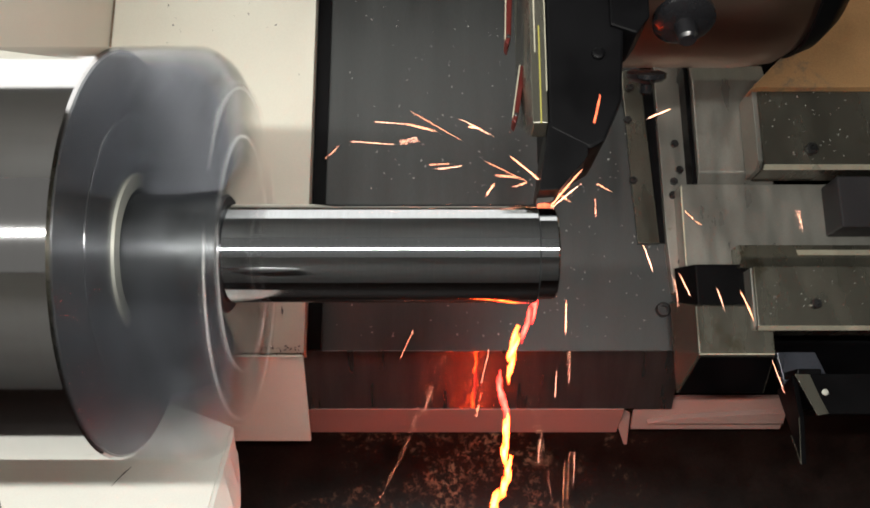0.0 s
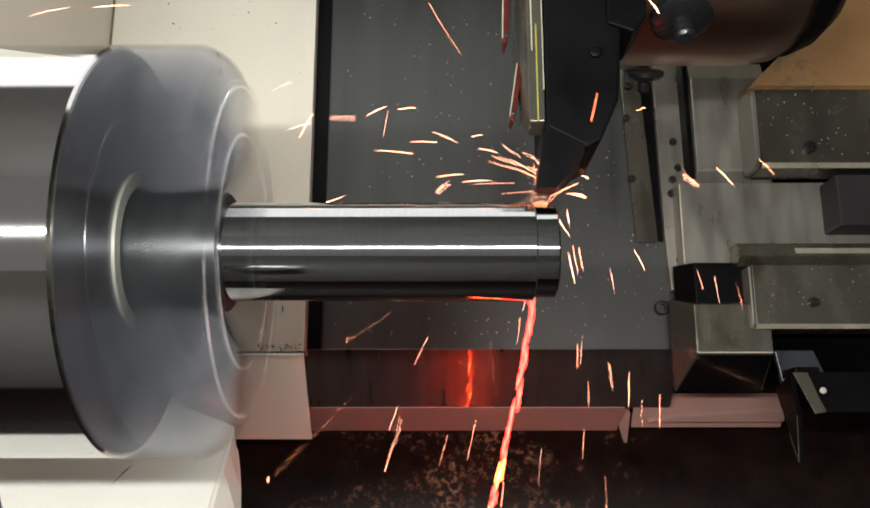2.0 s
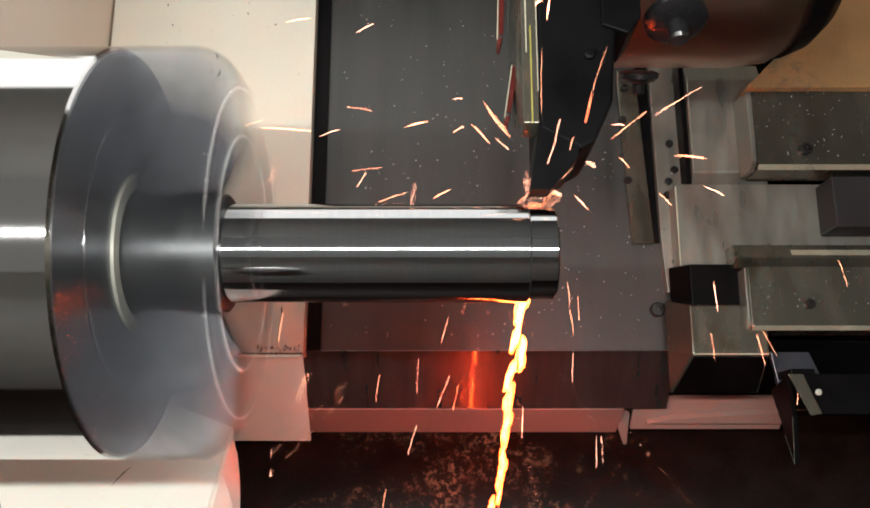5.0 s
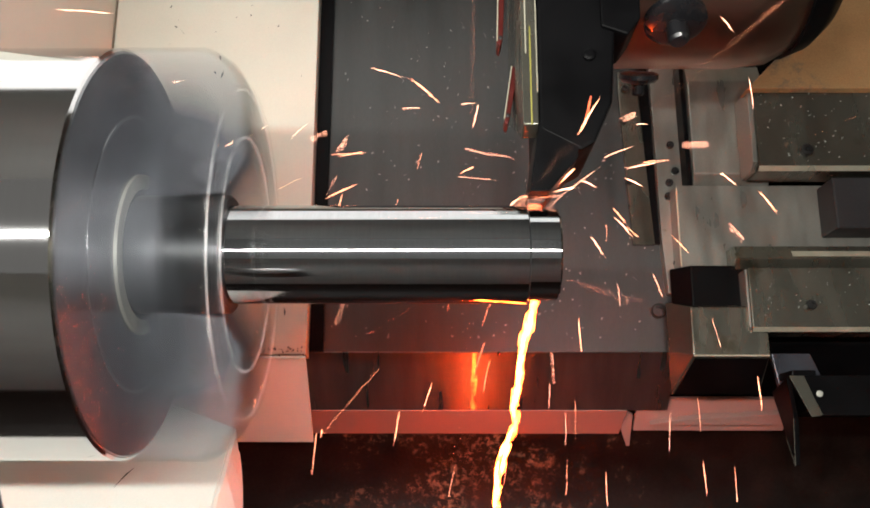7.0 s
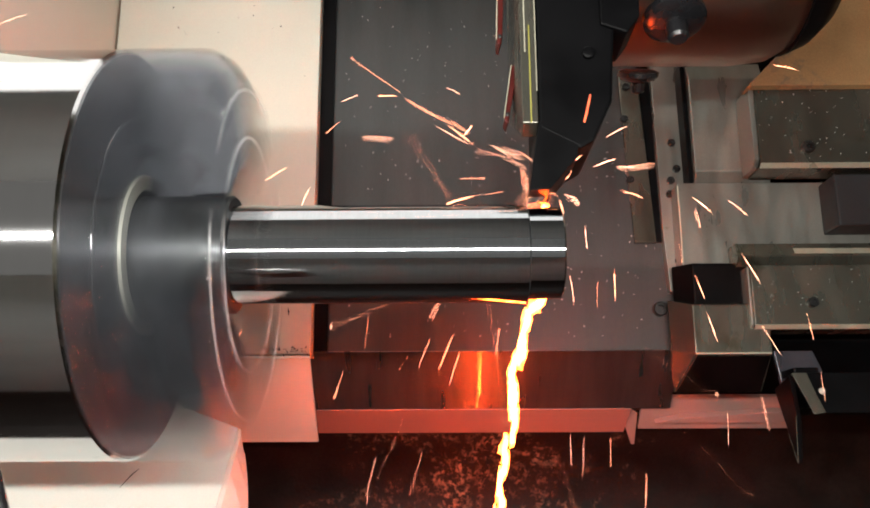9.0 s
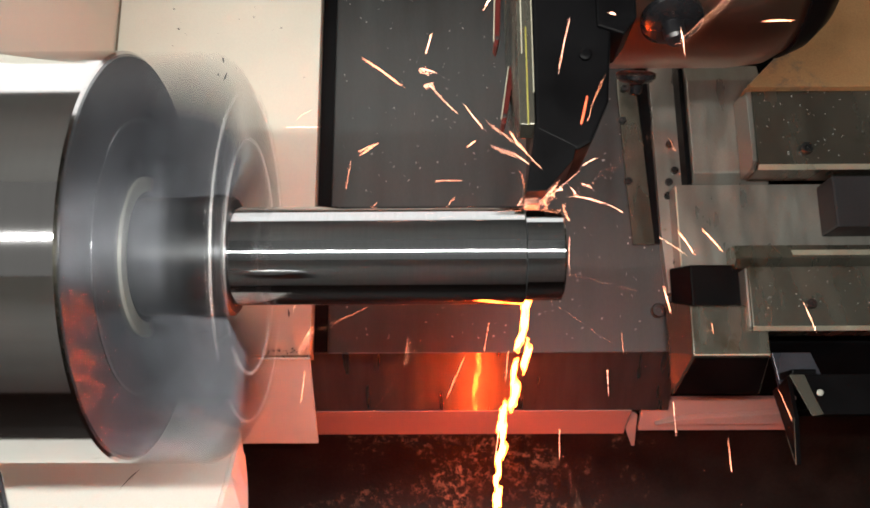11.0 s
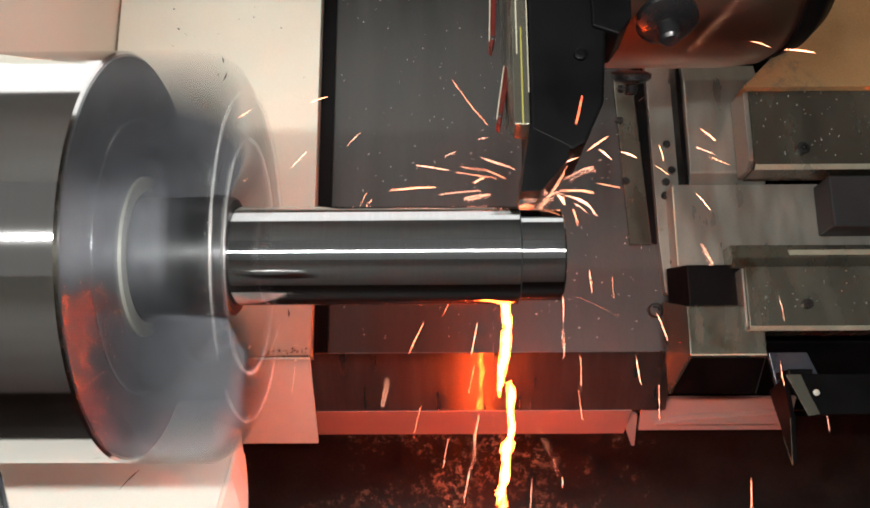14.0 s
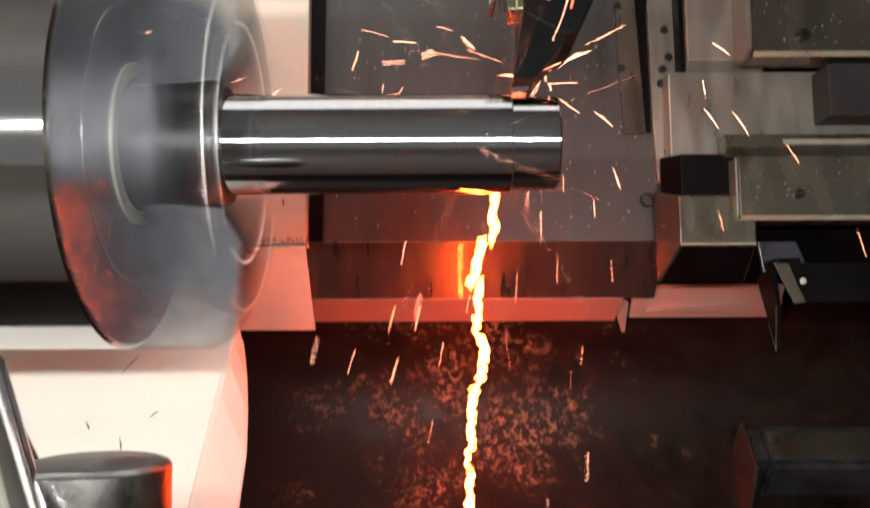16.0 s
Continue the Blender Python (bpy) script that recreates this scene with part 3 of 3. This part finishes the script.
part("step", box(B(), 0.534, 0.90, 0.180, 0.1915, 0.33, 0.398, 0.002), RAW, block)
part("end_plate", prism(B(), [(0.135, 0.28), (0.264, 0.28), (0.264, 0.410), (0.172, 0.410)], 0.497, 0.503, "x", 0.001), BROWN, block, "dark end plate with the chips' red light in its colour")
part("end_body", box(B(), 0.5035, 0.5305, 0.200, 0.260, 0.285, 0.398, 0.002), RAW, block)
bolt(block, 0.508, 0.238, 0.398, 0.005)

flecks = B()
rnd = random.Random(77)
for i in range(420):
    x, u = rnd.uniform(-0.16, 0.34), rnd.uniform(0.0, 0.60)
    w, kind = -0.5185, rnd.random()
    if kind > 0.72:
        x, u, w = rnd.uniform(0.465, 0.66), rnd.uniform(0.238, 0.348), -0.3995
    if kind > 0.86:
        x, u, w = rnd.uniform(0.44, 0.66), rnd.uniform(0.012, 0.080), -0.4095
    a, l = rnd.uniform(0, 3.14), rnd.uniform(0.0006, 0.0021)
    d, e = Vector((math.cos(a), math.sin(a), 0)) * l, Vector((-math.sin(a), math.cos(a), 0)) * l * 0.5
    c = Vector((x, u, w))
    q = [flecks.verts.new(c + p) for p in (-d, e, d, -e)] + [flecks.verts.new(c + Vector((0, 0, 0.001)))]
    for k in range(4):
        flecks.faces.new((q[k], q[(k + 1) % 4], q[4]))
chips_stuck = solid("loose_chips", flecks, CHIP, "tiny bright steel chips scattered over the way cover", "metal chips", BED, kind="stuff")
sliding.append(chips_stuck)

marks = thing("stuck_chips", "dark curled chips and crumbs stuck on the cream cover", "metal chips", BED, kind="stuff")
bm = B()
rnd = random.Random(31)
spots = [(-0.345, 0.445, 0.006), (-0.340, 0.415, 0.008), (-0.352, 0.42, 0.003), (-0.255, 0.50, 0.002), (-0.30, 0.52, 0.002), (-0.42, 0.50, 0.0025), (-0.225, 0.035, 0.007), (-0.43, 0.535, 0.002)]
spots += [(rnd.uniform(-0.26, -0.195), rnd.gauss(-0.022, 0.003), rnd.uniform(0.0008, 0.0025)) for k in range(34)]
spots += [(rnd.uniform(-0.46, -0.20), rnd.uniform(0.0, 0.6), rnd.uniform(0.0006, 0.0014)) for k in range(26)]
for x, u, l in spots:
    a = rnd.uniform(0, 3.1)
    c, d, e = Vector((x, u, -0.4885)), Vector((math.cos(a), math.sin(a), 0)) * l, Vector((-math.sin(a), math.cos(a), 0)) * min(l * 0.4, 0.0012)
    q = [bm.verts.new(c + p) for p in (-d + e, -e * 0.6, d + e, e * 1.6)]
    top = [bm.verts.new(v.co + Vector((0, 0, 0.0016))) for v in q]
    bm.faces.new(top)
    for k in range(4):
        bm.faces.new((q[k], q[(k + 1) % 4], top[(k + 1) % 4], top[k]))
part("crumbs", bm, RAW, marks)

# ---- hot chips and sparks ----
CURL = random.Random(5)


def ribbon(length, width, turns, seed):
    """A curled, ragged strip of swarf along z."""
    rnd = random.Random(seed)
    bm, rows, n = B(), [], 20
    for i in range(n + 1):
        f = i / n
        a = turns * 2 * math.pi * f + seed
        w = width * (0.3 + 0.7 * math.sin(math.pi * (0.08 + 0.84 * f))) * rnd.choice((0.35, 0.7, 1.0, 1.2, 1.6))
        c = Vector((0.3 * width * math.cos(a * 1.3) + rnd.uniform(-0.25, 0.25) * width, 0.25 * width * math.sin(a), length * (f - 0.5)))
        d = Vector((math.cos(a), 0.5 * math.sin(a), rnd.uniform(-0.6, 0.6))) * w * 0.5
        o = Vector((0.0, 0.0010, 0.0))
        rows.append([bm.verts.new(c - d - o), bm.verts.new(c + d - o), bm.verts.new(c + d + o), bm.verts.new(c - d + o)])
    for p, q in zip(rows, rows[1:]):
        for k in range(4):
            bm.faces.new((p[k], p[(k + 1) % 4], q[(k + 1) % 4], q[k]))
    bm.faces.new(rows[0][::-1])
    bm.faces.new(rows[-1])
    bmesh.ops.recalc_face_normals(bm, faces=bm.faces[:])
    return bm


# every chip is cut once, falls once and stays in the pan
GAP, SPEED = 0.030, 0.50
chips, sparks = [], []
shapes = [mesh_of("chip", ribbon(0.038, 0.0030 + 0.0006 * k, 0.9 + 0.1 * k, k), HOT if k > 3 else WARM) for k in range(12)]
shapes += [mesh_of("chip", ribbon(0.038, 0.0044 + 0.0006 * k, 1.2 + 0.1 * k, 20 + k), AMBER) for k in range(5)]
CHIPS = int(SPEED * (SECONDS + 1.76) / GAP)
for i in range(CHIPS):
    t = i * GAP / SPEED - 1.76
    hot = CURL.random() < float(np.interp(t, (-1.7, 0.0, 0.3, 0.7, 1.0, 1.4, 1.6, 2.2, 2.5, 2.8, 3.3, 3.7, 4.5, 9.0), (0.8, 0.6, 0.35, 0.35, 0.4, 0.2, 0.06, 0.08, 0.25, 0.3, 0.35, 0.8, 0.95, 1.0)))
    amber = CURL.random() < (1.0 if t < 4.5 else 0.2 if t < 8 else 0.05)
    ob = new("chip", shapes[CURL.randrange(12, 17) if hot and amber else CURL.randrange(4, 9 if t < 8 else 12) if hot else CURL.randrange(0, 4)])
    tagged(ob, "glowing orange-hot curled steel chip falling to the pan" if hot and amber else "glowing yellow-hot curled steel chip falling to the pan" if hot else "dull red-hot curled steel chip falling to the pan", "metal chip", "falling chips")
    chips.append((t, ob))
spark_meshes = []
for k in range(10):
    rnd = random.Random(100 + k)
    long, r = rnd.uniform(0.004, 0.014), rnd.uniform(0.0003, 0.0008)
    if k > 8:
        long, r = 0.006, 0.00025
    bm = B()
    for arm in range(1 if k < 9 else 6):
        one = turned(B(), [(-long / 2, r * 0.3), (-long * 0.2, r), (long * 0.3, r), (long / 2, r * 0.3)], 6, "x")
        if arm:
            bmesh.ops.rotate(one, verts=one.verts, cent=(long / 2, 0, 0), matrix=Euler((rnd.uniform(0, 6), rnd.uniform(-1.4, 1.4), rnd.uniform(-1.4, 1.4))).to_matrix())
        tmp = bpy.data.meshes.new("arm")
        one.to_mesh(tmp)
        one.free()
        bm.from_mesh(tmp)
        bpy.data.meshes.remove(tmp)
    if k > 8:
        bmesh.ops.remove_doubles(bm, verts=bm.verts[:], dist=0.0002)
    spark_meshes.append(mesh_of("spark", bm, SPARK if k % 2 else GLINT))
for i in range(150):
    ob = new("spark", spark_meshes[i % 10])
    sparks.append(tagged(ob, "glowing orange spark flying off the cut", "spark", "flying sparks"))

FEED = 0.00157  # metres a second, towards the chuck


def feed(t):
    return FEED * (7.0 - t)


# the falling stream: seconds, then x in millimetres at six heights from 1.02 down to 0.67 m
LEVELS = (1.02, 0.95, 0.88, 0.81, 0.74, 0.67)
STREAM_A = [(0, 107, 96, 76, 85, 83, 77), (0.5, 102, 103, 103, 91, 86, 86), (1, 117, 112, 106, 99, 97, 98), (1.5, 94, 88, 85, 87, 82, 74),
            (2, 100, 102, 96, 87, 77, 66), (2.5, 127, 114, 93, 84, 78, 76), (3, 118, 114, 117, 108, 102, 98), (3.5, 131, 129, 104, 94, 98, 93),
            (4, 100, 99, 94, 87, 80, 75), (6.5, 99, 87, 80, 79, 79, 70), (7, 99, 97, 90, 88, 74, 71)]
STREAM_B = [(7.5, 92, 83, 74, 67, 70, 71), (8, 98, 91, 84, 80, 75, 83), (8.5, 89, 86, 81, 71, 61, 65), (9, 112, 88, 81, 81, 74, 71),
            (11.5, 94, 93, 81, 73, 66, 69), (12, 85, 87, 75, 79, 79, 76), (12.5, 86, 74, 57, 65, 66, 68), (13, 95, 73, 61, 67, 52, 45)]
STREAM_C = [(13.5, 86, 90, 91, 97, 92, 88), (14, 71, 72, 72, 78, 77, 74), (14.5, 65, 70, 63, 48, 49, 49), (15, 82, 49, 55, 59, 66, 54),
            (15.5, 49, 48, 62, 49, 52, 46), (16, 68, 60, 47, 51, 58, 47)]
STREAM = np.array(STREAM_A + STREAM_B + STREAM_C, float)


def stream_x(t, z):
    at_level = [np.interp(t, STREAM[:, 0], STREAM[:, 1 + k]) / 1000 for k in range(6)]
    return float(np.interp(z, LEVELS[::-1], at_level[::-1]))


def fall(t0, ob, seed):
    """One chip: in the uncut steel, then down the stream, then under the heap in the pan."""
    rnd = random.Random(seed)
    spin, tilt = rnd.uniform(-70, 70), rnd.uniform(-20, 20)
    sx, sy = rnd.gauss(0, 0.0026), rnd.gauss(0, 0.003)
    top, bottom = 1.12, 0.24

    def at(t, z):
        lean = math.degrees(math.atan2(stream_x(t, z + 0.015) - stream_x(t, z - 0.015), 0.03))
        back = 0.04 + 0.04 * min(1.0, (top - z) / 0.06)
        x = stream_x(t, z) + sx
        if z > 1.06:
            x = x + (0.092 + feed(t) - x) * (z - 1.06) / 0.06 * 0.8
        return pose(x, back + sy, z, tilt * 0.3, max(-45, min(45, lean)) + tilt * 0.4, spin)
    rows = []
    if t0 > 0:
        rest = pose(0.04 + feed(t0), 0, AXIS_Z, 0, 90, 0)
        rows.append((0.0, rest))
        if t0 > 0.1:
            rows.append((t0 - 0.067, rest))
    n = max(0, math.ceil(t0 * 15))
    while n <= 240:
        z = top - SPEED * (n / 15 - t0)
        if z < bottom:
            break
        rows.append((n / 15, at(n / 15, z)))
        n += 1
    if n <= 240:
        last = pose(rows[-1][1].translation.x, 0.08, 0.2)
        rows.append((n / 15, last))
        if n < 240:
            rows.append((SECONDS, last))
    walk(ob, rows)


def fly(ob, seed):
    """A spark leaves the cut, flies in an arc and drops into the pan or out past the saddle, and another follows it."""
    rnd = random.Random(seed)
    rows = []
    t = round(rnd.uniform(-0.5, 1.0) * 30) / 30
    while t < SECONDS:
        side = rnd.random()
        if side < 0.34:
            v = Vector((-rnd.uniform(0.2, 1.4), rnd.uniform(0.1, 0.9), rnd.uniform(-0.1, 0.7)))
        elif side < 0.62:
            v = Vector((rnd.uniform(0.1, 1.0), rnd.uniform(0.0, 0.7), rnd.uniform(-0.3, 0.6)))
        elif side < 0.80:
            v = Vector((rnd.uniform(-1.7, 2.0), rnd.uniform(0.0, 0.4), rnd.uniform(0.9, 1.8)))
        else:
            v = Vector((rnd.uniform(-0.6, 0.4), rnd.uniform(0.1, 0.4), rnd.uniform(-1.2, -0.3)))
        g = 1.8
        x0 = 0.088 + rnd.uniform(-0.008, 0.026)
        home = pose(x0 - 0.05 + feed(t), 0, AXIS_Z)
        if t > 0:
            if not rows:
                rows.append((0.0, home))
            if t - 1 / 30 > rows[-1][0] + 0.02:
                rows.append((t - 1 / 30, home))
        s = max(0.0, -t)
        while t + s <= SECONDS + 0.14:
            p = Vector((x0 + feed(t) + v.x * s * (1 - 0.25 * s), 0.03 + v.y * s, 1.145 + v.z * s - g * s * s))
            depth = (p.z - AXIS_Z - p.y) * S
            if p.z < 0.30 or depth < -0.535 or (p.x > 0.36 and depth < -0.47) or p.x < -0.62 or p.x > 0.62:
                break
            if p.z > EYE[2] - 0.22 * (p.y - EYE[1]):
                break
            w = Vector((v.x * (1 - 0.5 * s), v.y, v.z - 2 * g * s))
            if not rows or t + s > rows[-1][0] + 0.02:
                rows.append((t + s, Matrix.Translation(p) @ w.to_track_quat("X", "Z").to_matrix().to_4x4()))
            s += 1 / 15
        end = t + s - 1 / 30
        if not rows:
            rows.append((0.0, home))
        if end < SECONDS and end > rows[-1][0] + 0.02:
            back = home.translation - rows[-1][1].translation
            rows.append((end, Matrix.Translation(home.translation) @ back.to_track_quat("X", "Z").to_matrix().to_4x4()))
        t = round((max(end, 0.0) + rnd.uniform(0.05, 0.5)) * 30) / 30
    if rows[-1][0] < SECONDS - 0.02:
        rows.append((SECONDS, home))
    walk(ob, rows)


# the chuck turns at about 425 revolutions a minute: seconds, and where a jaw stands then
PHASES = [(0.0, 100), (0.5, 105), (1.0, 45), (1.5, 50), (2.0, 110), (2.5, 118), (3.0, 9), (3.5, 79), (4.0, 85), (6.5, 112), (7.0, 60), (7.5, 71),
          (8.0, 21), (8.5, 31), (9.0, 96), (11.5, 118), (12.0, 9), (12.5, 77), (13.0, 88), (13.5, 36), (14.0, 38), (14.5, 40), (15.0, 97), (15.5, 99), (16.0, 50)]


def motions():
    steps = [SECONDS * i / 64 for i in range(65)]
    for ob in sliding:
        walk(ob, [(t, Matrix.Translation((feed(t), 0, 0)) @ BED) for t in steps])
    walk(skin, [(t, pose(feed(t), 0, AXIS_Z)) for t in steps])
    angle, rows = float(PHASES[0][1]), [(0.0, pose(0, 0, AXIS_Z, PHASES[0][1]))]
    for (t0, a), (t1, b) in zip(PHASES, PHASES[1:]):
        n = round((t1 - t0) * 30)
        total = 85.0 * n + ((b - angle - 85.0 * n + 60) % 120) - 60
        rows += [(t0 + (k + 1) / 30, pose(0, 0, AXIS_Z, angle + total * (k + 1) / n)) for k in range(n)]
        angle += total
    walk(chuck, rows)
    walk(work, [(n / 10, pose(0, 0, AXIS_Z, 70.0 * n)) for n in range(161)])
    for i, (t0, ob) in enumerate(chips):
        fall(t0, ob, 900 + i)
    for i, ob in enumerate(sparks):
        fly(ob, 300 + i)


motions()
